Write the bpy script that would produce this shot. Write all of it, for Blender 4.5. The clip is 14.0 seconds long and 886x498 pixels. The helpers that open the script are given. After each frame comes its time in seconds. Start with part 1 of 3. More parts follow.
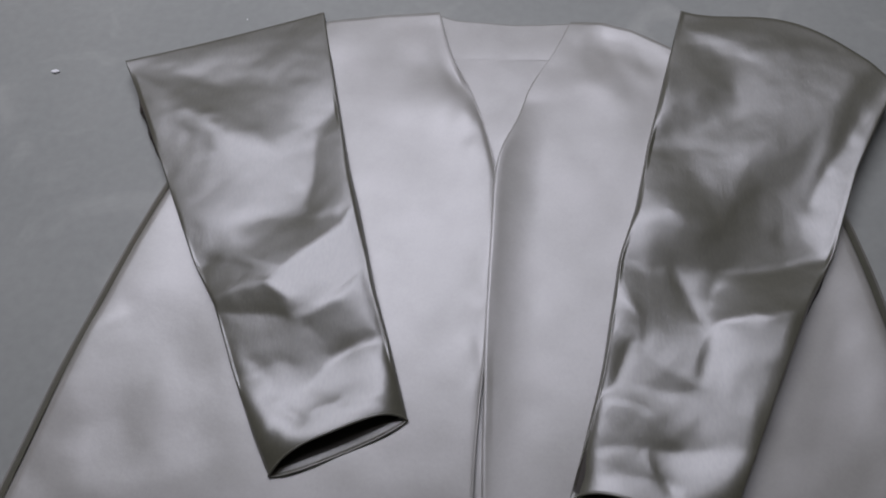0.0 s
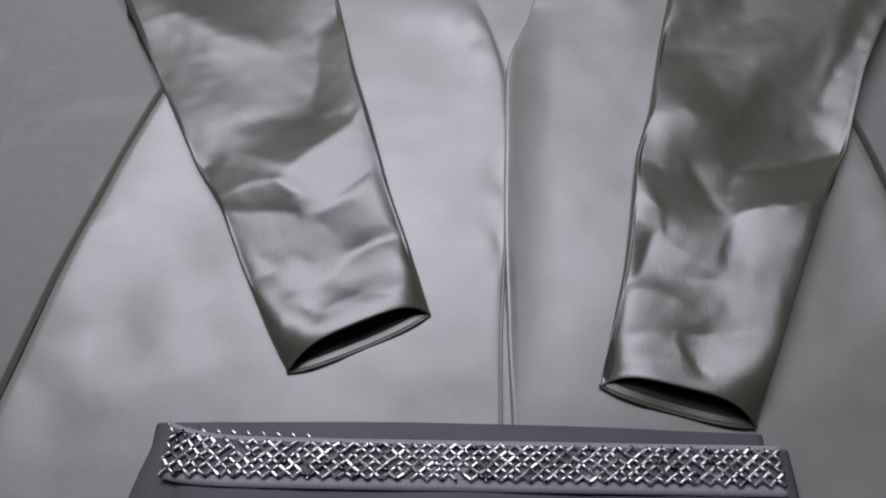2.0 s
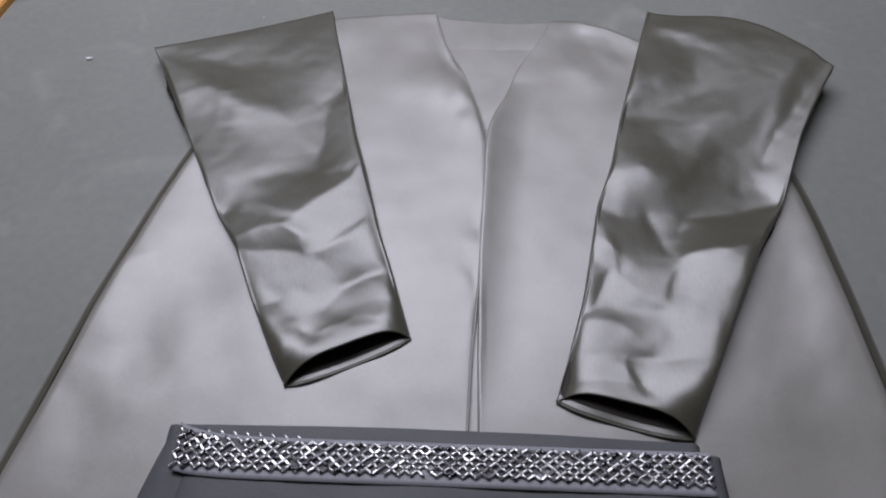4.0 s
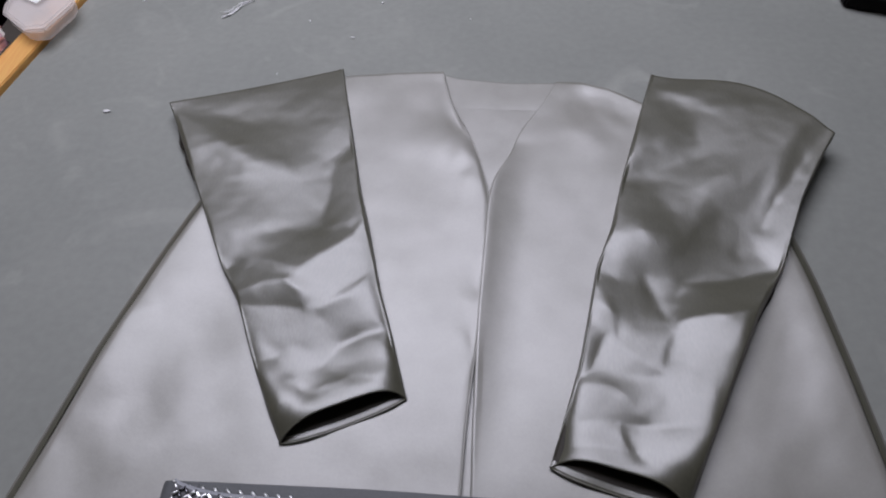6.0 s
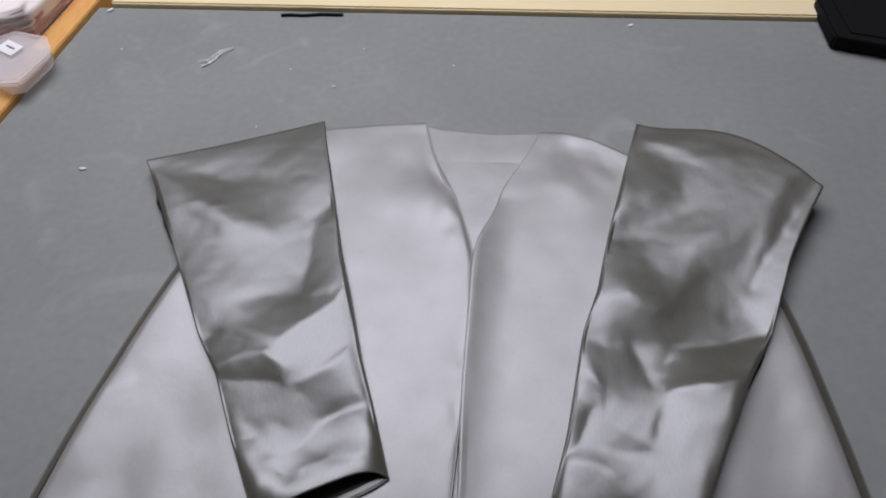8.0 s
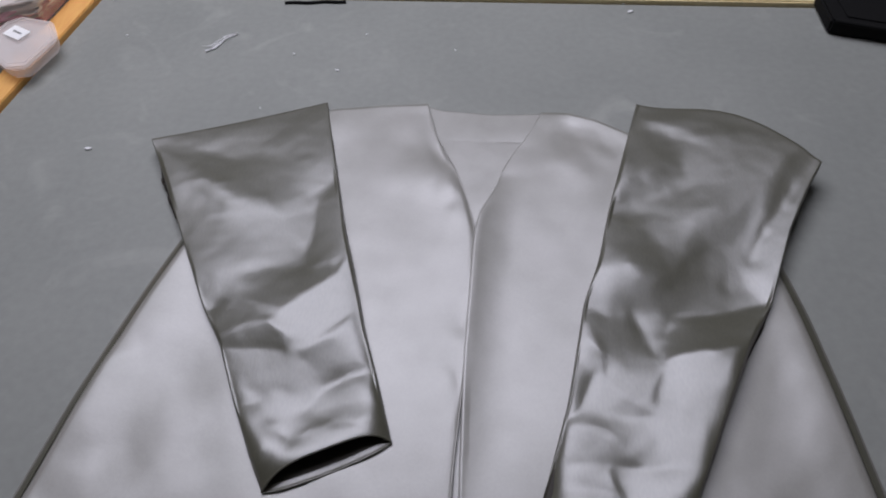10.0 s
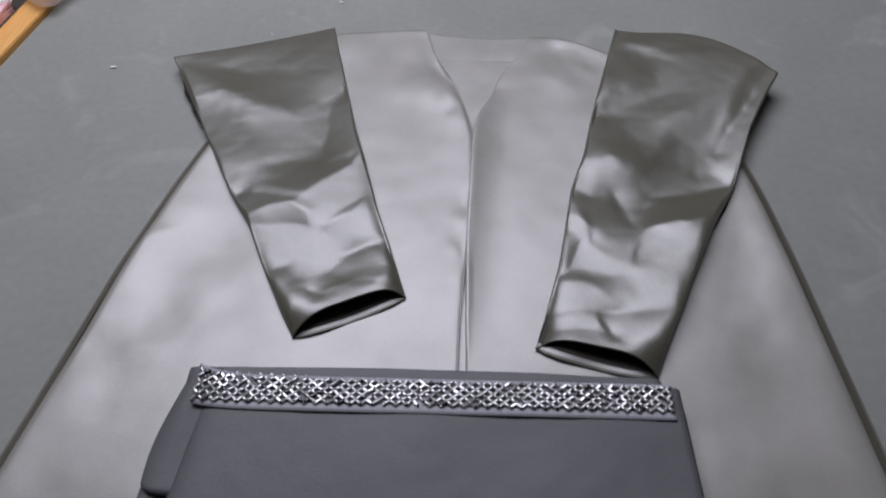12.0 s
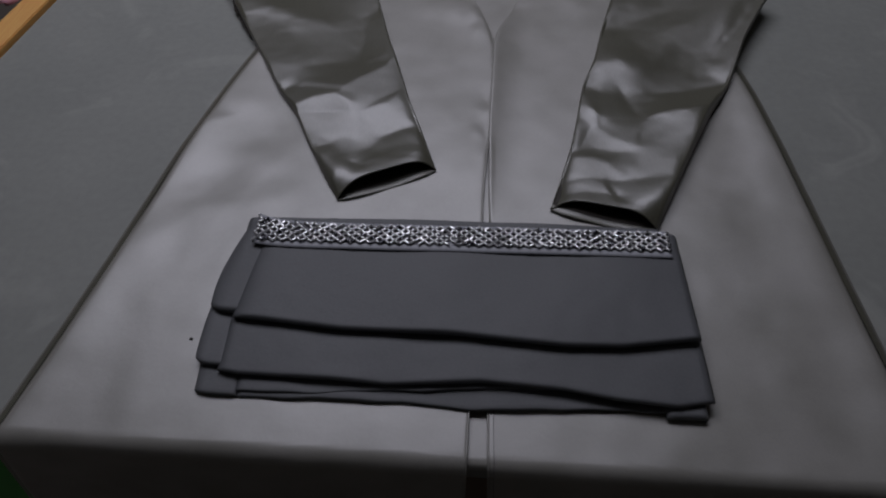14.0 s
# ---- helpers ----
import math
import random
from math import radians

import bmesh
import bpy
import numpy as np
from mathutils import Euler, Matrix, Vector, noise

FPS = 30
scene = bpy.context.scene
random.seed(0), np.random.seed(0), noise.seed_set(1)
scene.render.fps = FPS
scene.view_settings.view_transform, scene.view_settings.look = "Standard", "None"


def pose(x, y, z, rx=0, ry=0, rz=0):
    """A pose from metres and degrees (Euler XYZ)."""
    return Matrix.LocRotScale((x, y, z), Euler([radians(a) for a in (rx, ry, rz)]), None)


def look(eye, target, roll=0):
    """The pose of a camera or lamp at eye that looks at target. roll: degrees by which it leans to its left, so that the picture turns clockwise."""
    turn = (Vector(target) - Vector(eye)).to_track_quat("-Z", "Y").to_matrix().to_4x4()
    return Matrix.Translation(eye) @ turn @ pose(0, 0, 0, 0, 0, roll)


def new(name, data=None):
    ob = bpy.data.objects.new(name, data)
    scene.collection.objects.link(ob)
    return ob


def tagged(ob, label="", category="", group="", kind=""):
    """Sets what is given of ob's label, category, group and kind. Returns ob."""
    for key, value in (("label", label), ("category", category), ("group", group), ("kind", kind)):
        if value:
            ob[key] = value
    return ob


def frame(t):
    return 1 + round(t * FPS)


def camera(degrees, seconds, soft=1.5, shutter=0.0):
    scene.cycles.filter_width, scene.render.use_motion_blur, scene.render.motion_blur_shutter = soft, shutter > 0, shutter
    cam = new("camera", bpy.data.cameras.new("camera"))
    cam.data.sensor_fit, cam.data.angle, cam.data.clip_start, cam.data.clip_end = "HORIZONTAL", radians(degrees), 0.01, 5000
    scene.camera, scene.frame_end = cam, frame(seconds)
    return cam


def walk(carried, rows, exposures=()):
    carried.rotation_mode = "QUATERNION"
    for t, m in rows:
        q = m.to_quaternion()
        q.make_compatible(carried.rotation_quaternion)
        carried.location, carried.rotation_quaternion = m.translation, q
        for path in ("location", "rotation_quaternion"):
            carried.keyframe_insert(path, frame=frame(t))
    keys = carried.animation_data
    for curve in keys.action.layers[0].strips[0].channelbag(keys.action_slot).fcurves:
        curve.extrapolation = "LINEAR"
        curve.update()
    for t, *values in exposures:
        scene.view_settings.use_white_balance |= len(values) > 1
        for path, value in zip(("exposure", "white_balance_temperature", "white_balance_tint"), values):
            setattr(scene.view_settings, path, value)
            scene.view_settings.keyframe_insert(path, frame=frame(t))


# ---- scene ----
cam = camera(63.1, 14.0, soft=2.0, shutter=0.3)
PATH = [
    (0, (0.009, -0.647, 0.633), (-0.151, 0.285, -1.129), -7.3),
    (0.5, (0.005, -0.656, 0.633), (-0.162, 0.273, -1.13), -7.7),
    (1, (-0.018, -0.686, 0.622), (-0.084, 0.251, -1.144), -3.4),
    (1.5, (-0.051, -0.708, 0.579), (-0.06, 0.167, -1.219), 0.0),
    (2, (-0.052, -0.719, 0.577), (-0.074, 0.201, -1.199), -0.4),
    (4.3, (0.013, -0.805, 0.645), (-0.109, 0.325, -1.001), -3.5),
    (4.5, (0.02, -0.795, 0.648), (-0.117, 0.347, -0.988), -3.3),
    (5, (0.022, -0.773, 0.657), (-0.162, 0.386, -0.963), -5.1),
    (5.5, (0.016, -0.772, 0.66), (-0.154, 0.398, -0.953), -4.2),
    (6, (0.017, -0.787, 0.658), (-0.141, 0.404, -0.942), -3.9),
    (6.5, (0.019, -0.796, 0.667), (-0.136, 0.42, -0.913), -4.0),
    (7, (0.023, -0.787, 0.68), (-0.113, 0.448, -0.888), -3.6),
    (7.2, (0.025, -0.764, 0.692), (-0.12, 0.465, -0.88), -4.0),
    (9.3, (0.029, -0.709, 0.66), (-0.115, 0.476, -0.944), -4.6),
    (9.5, (0.026, -0.726, 0.659), (-0.116, 0.487, -0.924), -4.2),
    (10, (0.027, -0.762, 0.662), (-0.12, 0.467, -0.909), -4.2),
    (10.5, (0.033, -0.795, 0.662), (-0.124, 0.432, -0.909), -3.7),
    (11, (0.035, -0.826, 0.661), (-0.123, 0.402, -0.91), -2.8),
    (11.5, (0.027, -0.867, 0.658), (-0.125, 0.35, -0.922), -2.8),
    (12, (0.0, -0.929, 0.657), (-0.074, 0.307, -0.914), -1.7),
    (12.5, (-0.021, -0.987, 0.648), (-0.081, 0.252, -0.921), -2.4),
    (13, (-0.025, -1.034, 0.646), (-0.096, 0.223, -0.908), -2.4),
    (13.5, (-0.016, -1.085, 0.645), (-0.107, 0.165, -0.913), -2.3),
    (14, (-0.014, -1.118, 0.644), (-0.111, 0.127, -0.918), -1.9),
]
EXPOSURES = [(0.0, -0.22), (2.2, -0.26), (4.3, -0.2), (7.2, -0.13), (10.0, -0.18), (11.0, -0.17), (12.5, -0.01), (13.6, 0.08), (14.0, -1.15)]
walk(cam, [(t, look(eye, target, roll)) for t, eye, target, roll in PATH], EXPOSURES)

# ---- light ----
world = bpy.data.worlds.new("room_air")
scene.world = world
world.use_nodes = True
world.node_tree.nodes["Background"].inputs["Color"].default_value = (0.95, 0.93, 1.0, 1)
world.node_tree.nodes["Background"].inputs["Strength"].default_value = 0.12


def area_lamp(name, eye, target, sx, sy, watts, colour):
    data = bpy.data.lights.new(name, "AREA")
    data.shape, data.size, data.size_y, data.energy, data.color = "RECTANGLE", sx, sy, watts, colour
    ob = new(name, data)
    ob.matrix_world = look(eye, target)
    return ob


area_lamp("ceiling_lamp", (-0.4, 0.6, 1.88), (-0.36, 0.34, 0.0), 1.9, 1.18, 55, (0.866, 0.861, 1.0))


# ---- materials ----
def material(name, base, rough=0.6, metal=0.0, ior=1.45, spot=None, spot_scale=6.0, spot_mix=0.3, grain=300.0, grain_mix=0.12,
             bump=0.15, bump_dist=0.0004, stretch=(1, 1, 1), mid=0.0, mid_scale=45.0, transmission=0.0, dust=0.0, alpha=1.0):
    m = bpy.data.materials.new(name)
    m.use_nodes = True
    nt = m.node_tree
    nd, lk = nt.nodes, nt.links
    b = nd["Principled BSDF"]
    tc = nd.new("ShaderNodeTexCoord")
    mp = nd.new("ShaderNodeMapping")
    mp.inputs["Scale"].default_value = stretch
    lk.new(tc.outputs["Object"], mp.inputs["Vector"])
    big = nd.new("ShaderNodeTexNoise")
    big.inputs["Scale"].default_value, big.inputs["Detail"].default_value = spot_scale, 5.0
    fine = nd.new("ShaderNodeTexNoise")
    fine.inputs["Scale"].default_value, fine.inputs["Detail"].default_value = grain, 3.0
    lk.new(tc.outputs["Object"], big.inputs["Vector"])
    lk.new(mp.outputs["Vector"], fine.inputs["Vector"])
    ramp = nd.new("ShaderNodeValToRGB")
    ramp.color_ramp.elements[0].position, ramp.color_ramp.elements[1].position = 0.35, 0.7
    lk.new(big.outputs["Fac"], ramp.inputs["Fac"])
    mix = nd.new("ShaderNodeMix")
    mix.data_type = "RGBA"
    other = spot or tuple(c * 0.75 for c in base)
    mix.inputs[6].default_value, mix.inputs[7].default_value = (*base, 1), (*other, 1)
    scale = nd.new("ShaderNodeMath")
    scale.operation = "MULTIPLY"
    scale.inputs[1].default_value = spot_mix
    lk.new(ramp.outputs["Color"], scale.inputs[0])
    lk.new(scale.outputs[0], mix.inputs[0])
    mix2 = nd.new("ShaderNodeMix")
    mix2.data_type, mix2.blend_type = "RGBA", "OVERLAY"
    mix2.inputs[0].default_value = grain_mix
    lk.new(mix.outputs[2], mix2.inputs[6])
    lk.new(fine.outputs["Fac"], mix2.inputs[7])
    last = mix2.outputs[2]
    if dust:
        # chalk dust and scuffs in drifts
        drift = nd.new("ShaderNodeTexNoise")
        drift.inputs["Scale"].default_value, drift.inputs["Detail"].default_value, drift.inputs["Distortion"].default_value = 9.0, 9.0, 1.2
        lk.new(tc.outputs["Object"], drift.inputs["Vector"])
        level = nd.new("ShaderNodeValToRGB")
        level.color_ramp.elements[0].position, level.color_ramp.elements[1].position = 0.58, 0.80
        lk.new(drift.outputs["Fac"], level.inputs["Fac"])
        part_of = nd.new("ShaderNodeMath")
        part_of.operation = "MULTIPLY"
        part_of.inputs[1].default_value = dust
        lk.new(level.outputs["Color"], part_of.inputs[0])
        mix3 = nd.new("ShaderNodeMix")
        mix3.data_type = "RGBA"
        mix3.inputs[7].default_value = (0.5, 0.5, 0.46, 1)
        lk.new(part_of.outputs[0], mix3.inputs[0])
        lk.new(last, mix3.inputs[6])
        last = mix3.outputs[2]
    lk.new(last, b.inputs["Base Color"])
    b.inputs["Roughness"].default_value, b.inputs["Metallic"].default_value, b.inputs["IOR"].default_value = rough, metal, ior
    b.inputs["Transmission Weight"].default_value, b.inputs["Alpha"].default_value = transmission, alpha
    bp = nd.new("ShaderNodeBump")
    bp.inputs["Strength"].default_value, bp.inputs["Distance"].default_value = bump, bump_dist
    lk.new(fine.outputs["Fac"], bp.inputs["Height"])
    if mid:
        soft = nd.new("ShaderNodeTexNoise")
        soft.inputs["Scale"].default_value, soft.inputs["Detail"].default_value, soft.inputs["Roughness"].default_value = mid_scale, 4.0, 0.6
        lk.new(tc.outputs["Object"], soft.inputs["Vector"])
        bm2 = nd.new("ShaderNodeBump")
        bm2.inputs["Strength"].default_value, bm2.inputs["Distance"].default_value = 1.0, mid
        lk.new(soft.outputs["Fac"], bm2.inputs["Height"])
        lk.new(bm2.outputs["Normal"], bp.inputs["Normal"])
    lk.new(bp.outputs["Normal"], b.inputs["Normal"])
    return m


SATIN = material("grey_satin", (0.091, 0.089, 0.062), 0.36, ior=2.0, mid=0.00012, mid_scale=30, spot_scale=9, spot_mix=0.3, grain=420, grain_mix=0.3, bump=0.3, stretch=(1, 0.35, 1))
# the sleeves' satin again, its base lightened to stand in for the body's sheen
BODY = material("sheen_lit_satin", (0.322, 0.314, 0.286), 0.43, ior=2.1, mid=0.00045, mid_scale=22, spot=(0.235, 0.23, 0.198), spot_scale=15, spot_mix=0.9, grain=420, grain_mix=0.09, bump=0.06, stretch=(1, 0.8, 1))
LINING_AND_SHADE = material("dark_lining_and_shade", (0.03, 0.025, 0.018), 0.65, grain=200, bump=0.3)
THREAD = material("dark_thread", (0.13, 0.127, 0.122), 0.7, grain=900)
CREPE = material("slate_crepe", (0.119, 0.124, 0.129), 0.52, mid=0.0006, mid_scale=25, spot=(0.098, 0.103, 0.109), spot_scale=8, spot_mix=0.5, grain=500, grain_mix=0.15, bump=0.3)
TULLE = material("pale_grey_ribbon", (0.36, 0.37, 0.40), 0.5, grain=500, grain_mix=0.25, bump=0.3)
NET = material("dark_net", (0.17, 0.17, 0.185), 0.5, spot=(0.02, 0.02, 0.024), spot_scale=32, spot_mix=0.9, grain=700, grain_mix=0.4, bump=0.6)
SILVER = material("silver_glass", (0.9, 0.9, 0.91), 0.36, metal=1.0, grain=600, grain_mix=0.1, bump=0.05)
SILVER_DARK = material("gunmetal_bead", (0.16, 0.16, 0.18), 0.22, metal=1.0, grain=600, bump=0.05)
TABLE = material("grey_laminate", (0.245, 0.255, 0.234), 0.55, dust=0.36, spot=(0.3, 0.309, 0.283), spot_scale=5, spot_mix=0.6, grain=90, grain_mix=0.12, bump=0.1)
WOOD = material("orange_wood", (0.80, 0.43, 0.13), 0.5, spot=(0.68, 0.34, 0.09), spot_scale=12, spot_mix=0.5, grain=60, grain_mix=0.3, bump=0.2, stretch=(6, 0.5, 6))
PINE = material("pale_pine", (0.93, 0.78, 0.47), 0.5, spot=(0.85, 0.66, 0.34), spot_scale=8, spot_mix=0.4, grain=50, grain_mix=0.25, bump=0.15, stretch=(0.5, 8, 8))
MARK = material("faded_stamp", (0.42, 0.24, 0.12), 0.6, spot=(0.6, 0.34, 0.13), spot_scale=90, spot_mix=0.8, grain=300)
WHITE = material("white_lint", (0.85, 0.85, 0.85), 0.8, grain=500)
BLACK = material("black_leatherette", (0.006, 0.006, 0.006), 0.8, ior=1.25, grain=350, bump=0.5, bump_dist=0.001)
PINK = material("pink_film", (0.8, 0.36, 0.44), 0.35, spot=(0.88, 0.66, 0.66), spot_scale=14, spot_mix=0.9, grain=80)
CREAM = material("cream_cloth", (0.97, 0.91, 0.83), 0.6, spot=(0.96, 0.82, 0.77), spot_scale=12, spot_mix=0.7, grain=90, bump=0.4)
FROST = material("frosted_plastic", (0.98, 0.93, 0.9), 0.3, spot=(0.96, 0.86, 0.8), spot_scale=30, spot_mix=0.7, mid=0.002, mid_scale=40, alpha=0.3, bump=0.05)
PAPER = material("white_label", (0.9, 0.9, 0.88), 0.6, grain=300)
GREEN = material("green_plastic", (0.04, 0.42, 0.05), 0.4, grain=120)
FLOOR = material("floor_tile", (0.16, 0.14, 0.12), 0.5, spot=(0.2, 0.18, 0.16), spot_scale=3, grain=40)
PLASTER = material("plaster", (0.45, 0.44, 0.41), 0.8, spot_scale=2, grain=60)


# ---- mesh helpers ----
def part(name, bm, mat, parent, label=""):
    """A bmesh or (vertices, faces) as one smooth mesh object under parent."""
    me = bpy.data.meshes.new(name)
    if isinstance(bm, tuple):
        me.from_pydata(bm[0], [], bm[1])
    else:
        bm.to_mesh(me)
        bm.free()
    me.materials.append(mat)
    ob = new(name, me)
    ob.parent = parent
    if label:
        tagged(ob, label)
    return ob


def smooth(ob, angle=None):
    for p in ob.data.polygons:
        p.use_smooth = True
    if angle:
        ob.data.set_sharp_from_angle(angle=radians(angle))
    return ob


def thing(name, label, category, group="", kind=""):
    return tagged(new(name), label, category, group, kind)


def box(bm, lo, hi, bevel=0.0, turn=None):
    r = bmesh.ops.create_cube(bm, size=1.0)
    vs = r["verts"]
    c, s = (Vector(lo) + Vector(hi)) / 2, Vector(hi) - Vector(lo)
    for v in vs:
        v.co = Vector((v.co.x * s.x, v.co.y * s.y, v.co.z * s.z))
        if turn:
            v.co.rotate(turn)
        v.co += c
    if bevel:
        es = list({e for v in vs for e in v.link_edges})
        bmesh.ops.bevel(bm, geom=es, offset=bevel, segments=3, affect="EDGES")
    return bm


def prism(poly, z0, z1, bevel=0.0):
    """An upright prism over a plan of a few corners."""
    bm = bmesh.new()
    lo = [bm.verts.new((x, y, z0)) for x, y in poly]
    hi = [bm.verts.new((x, y, z1)) for x, y in poly]
    n = len(poly)
    bm.faces.new(hi)
    bm.faces.new(lo[::-1])
    for i in range(n):
        bm.faces.new((lo[i], lo[(i + 1) % n], hi[(i + 1) % n], hi[i]))
    bmesh.ops.recalc_face_normals(bm, faces=bm.faces)
    if bevel:
        bmesh.ops.bevel(bm, geom=list(bm.edges), offset=bevel, segments=2, affect="EDGES")
    return bm


def cord(points, radius, sides=6):
    """A thin tube along a line of points."""
    pts = [Vector(p) for p in points]
    vs, fs = [], []
    for i, p in enumerate(pts):
        d = (pts[min(i + 1, len(pts) - 1)] - pts[max(i - 1, 0)]).normalized()
        a = d.cross(Vector((0, 0, 1)))
        a = a.normalized() if a.length > 1e-4 else Vector((1, 0, 0))
        b = a.cross(d)
        for k in range(sides):
            w = 2 * math.pi * k / sides
            vs.append(tuple(p + a * math.cos(w) * radius + b * math.sin(w) * radius))
    for i in range(len(pts) - 1):
        for k in range(sides):
            j = (k + 1) % sides
            fs.append((i * sides + k, i * sides + j, (i + 1) * sides + j, (i + 1) * sides + k))
    return vs, fs


def curve(points):
    """A smooth function through a few (parameter, value) pairs."""
    t, v = np.array(sorted(points)).T
    fine = np.linspace(t[0], t[-1], 400)
    raw = np.interp(fine, t, v)
    k = np.hanning(25)
    pad = np.concatenate([2 * raw[0] - raw[12:0:-1], raw, 2 * raw[-1] - raw[-2:-14:-1]])
    soft = np.convolve(pad, k / k.sum(), "valid")
    return lambda q: np.interp(q, fine, soft)


def grid_faces(rows, cols, off=0):
    i, j = np.meshgrid(np.arange(rows - 1), np.arange(cols - 1), indexing="ij")
    a = (off + i * cols + j).ravel()
    return np.stack([a, a + 1, a + cols + 1, a + cols], 1).tolist()


def lean(x, y, rows, seed, across, along):
    """Relief of cloth whose lie changes from patch to patch: each patch leans the surface along its length, with uneven borders.
    across, along: the grid's steps in metres."""
    wx, wy = x + 0.014 * ripple(x, y, 24.0, seed), y + 0.014 * ripple(x, y, 24.0, seed + 3)
    wx, wy = wx + 0.009 * ripple(x, y, 55.0, seed + 6), wy + 0.009 * ripple(x, y, 55.0, seed + 9)
    g = np.zeros_like(x)
    for cx, cy, rx, ry, s in rows:
        d = ((wx - cx) / rx) ** 2 + ((wy - cy) / ry) ** 2
        g += -s * np.exp(-(d ** 1.5))
    # the smoothest relief with these slopes
    g = np.pad(g, 40)
    ky = 2 * math.pi * np.fft.fftfreq(g.shape[0], along)[:, None]
    kx = 2 * math.pi * np.fft.fftfreq(g.shape[1], across)[None, :]
    h = np.fft.ifft2(np.fft.fft2(g) * 1j * ky / (ky ** 2 + 0.25 * kx ** 2 + 150.0)).real
    return h[40:-40, 40:-40]


def inside(x, y, pts, soft):
    """1 inside a four-cornered patch, 0 outside, with a border of the given softness."""
    area = sum(a[0] * b[1] - b[0] * a[1] for a, b in zip(pts, pts[1:] + pts[:1]))
    d = np.full_like(x, 1.0)
    for a, b in zip(pts, pts[1:] + pts[:1]):
        ex, ey = b[0] - a[0], b[1] - a[1]
        d = np.minimum(d, (ex * (y - a[1]) - ey * (x - a[0])) * math.copysign(1, area) / max(math.hypot(ex, ey), 1e-6))
    k = np.clip(0.5 + d / (2 * soft), 0, 1)
    return k * k * (3 - 2 * k)


def pressed_relief(patches, rest, seed):
    """Height of pressed cloth over the plan: each patch leans the cloth by two slopes, later patches lie over earlier ones.
    Gives a function of x and y."""
    step, x0, y0 = 0.0025, -0.52, -0.66
    x, y = np.meshgrid(x0 + step * np.arange(416), y0 + step * np.arange(312))
    wa, wb = ripple(x, y, 22.0, seed), ripple(x, y, 22.0, seed + 3)
    va, vb = ripple(x, y, 70.0, seed + 6), ripple(x, y, 70.0, seed + 9)
    gx, gy = np.full_like(x, rest[0]), np.full_like(x, rest[1])
    for row in patches:
        soft = row[10]
        w, f = min(1.1 * soft, 0.016), min(0.5 * soft, 0.006)
        k = inside(x + w * wa + f * va, y + w * wb + f * vb, [(row[i], row[i + 1]) for i in (0, 2, 4, 6)], soft)
        gx, gy = gx * (1 - k) + row[8] * k, gy * (1 - k) + row[9] * k
    kx = 2 * math.pi * np.fft.fftfreq(x.shape[1], step)[None, :]
    ky = 2 * math.pi * np.fft.fftfreq(x.shape[0], step)[:, None]
    h = np.fft.ifft2(-1j * (kx * np.fft.fft2(gx) + ky * np.fft.fft2(gy)) / (kx ** 2 + ky ** 2 + 80.0)).real

    def height(px, py):
        i, j = (px - x0) / step, (py - y0) / step
        a, b = np.floor(i).astype(int), np.floor(j).astype(int)
        p, q = i - a, j - b
        return (h[b, a] * (1 - p) + h[b, a + 1] * p) * (1 - q) + (h[b + 1, a] * (1 - p) + h[b + 1, a + 1] * p) * q
    return height


def ripple(x, y, scale, seed):
    out = np.zeros_like(x)
    flat, xs, ys = out.ravel(), x.ravel(), y.ravel()
    for n in range(len(flat)):
        flat[n] = noise.noise((xs[n] * scale, ys[n] * scale, seed))
    return flat.reshape(x.shape)


# ---- the room ----
def room():
    bm = box(bmesh.new(), (-3.0, -3.2, -0.95), (3.0, 3.4, -0.85))
    tagged(part("floor", bm, FLOOR, None), "dark tiled workshop floor under the table", "floor", kind="structure")
    for name, lo, hi in (("wall_north", (-3.0, 3.4, -0.85), (3.0, 3.5, 1.95)), ("wall_south", (-3.0, -3.3, -0.85), (3.0, -3.2, 1.95)),
                         ("wall_west", (-3.1, -3.2, -0.85), (-3.0, 3.4, 1.95)), ("wall_east", (3.0, -3.2, -0.85), (3.1, 3.4, 1.95))):
        tagged(part(name, box(bmesh.new(), lo, hi), PLASTER, None), "plain plastered workshop wall", "wall", kind="structure")
    tagged(part("ceiling", box(bmesh.new(), (-3.0, -3.2, 1.95), (3.0, 3.4, 2.05)), PLASTER, None), "plain plastered ceiling", "ceiling", kind="structure")


def back_y(x):
    return 0.258 - 0.038 * x


def left_x(y):
    return -0.684 + 0.17 * y


def front_y(x):
    return -0.861 - 0.02 * x


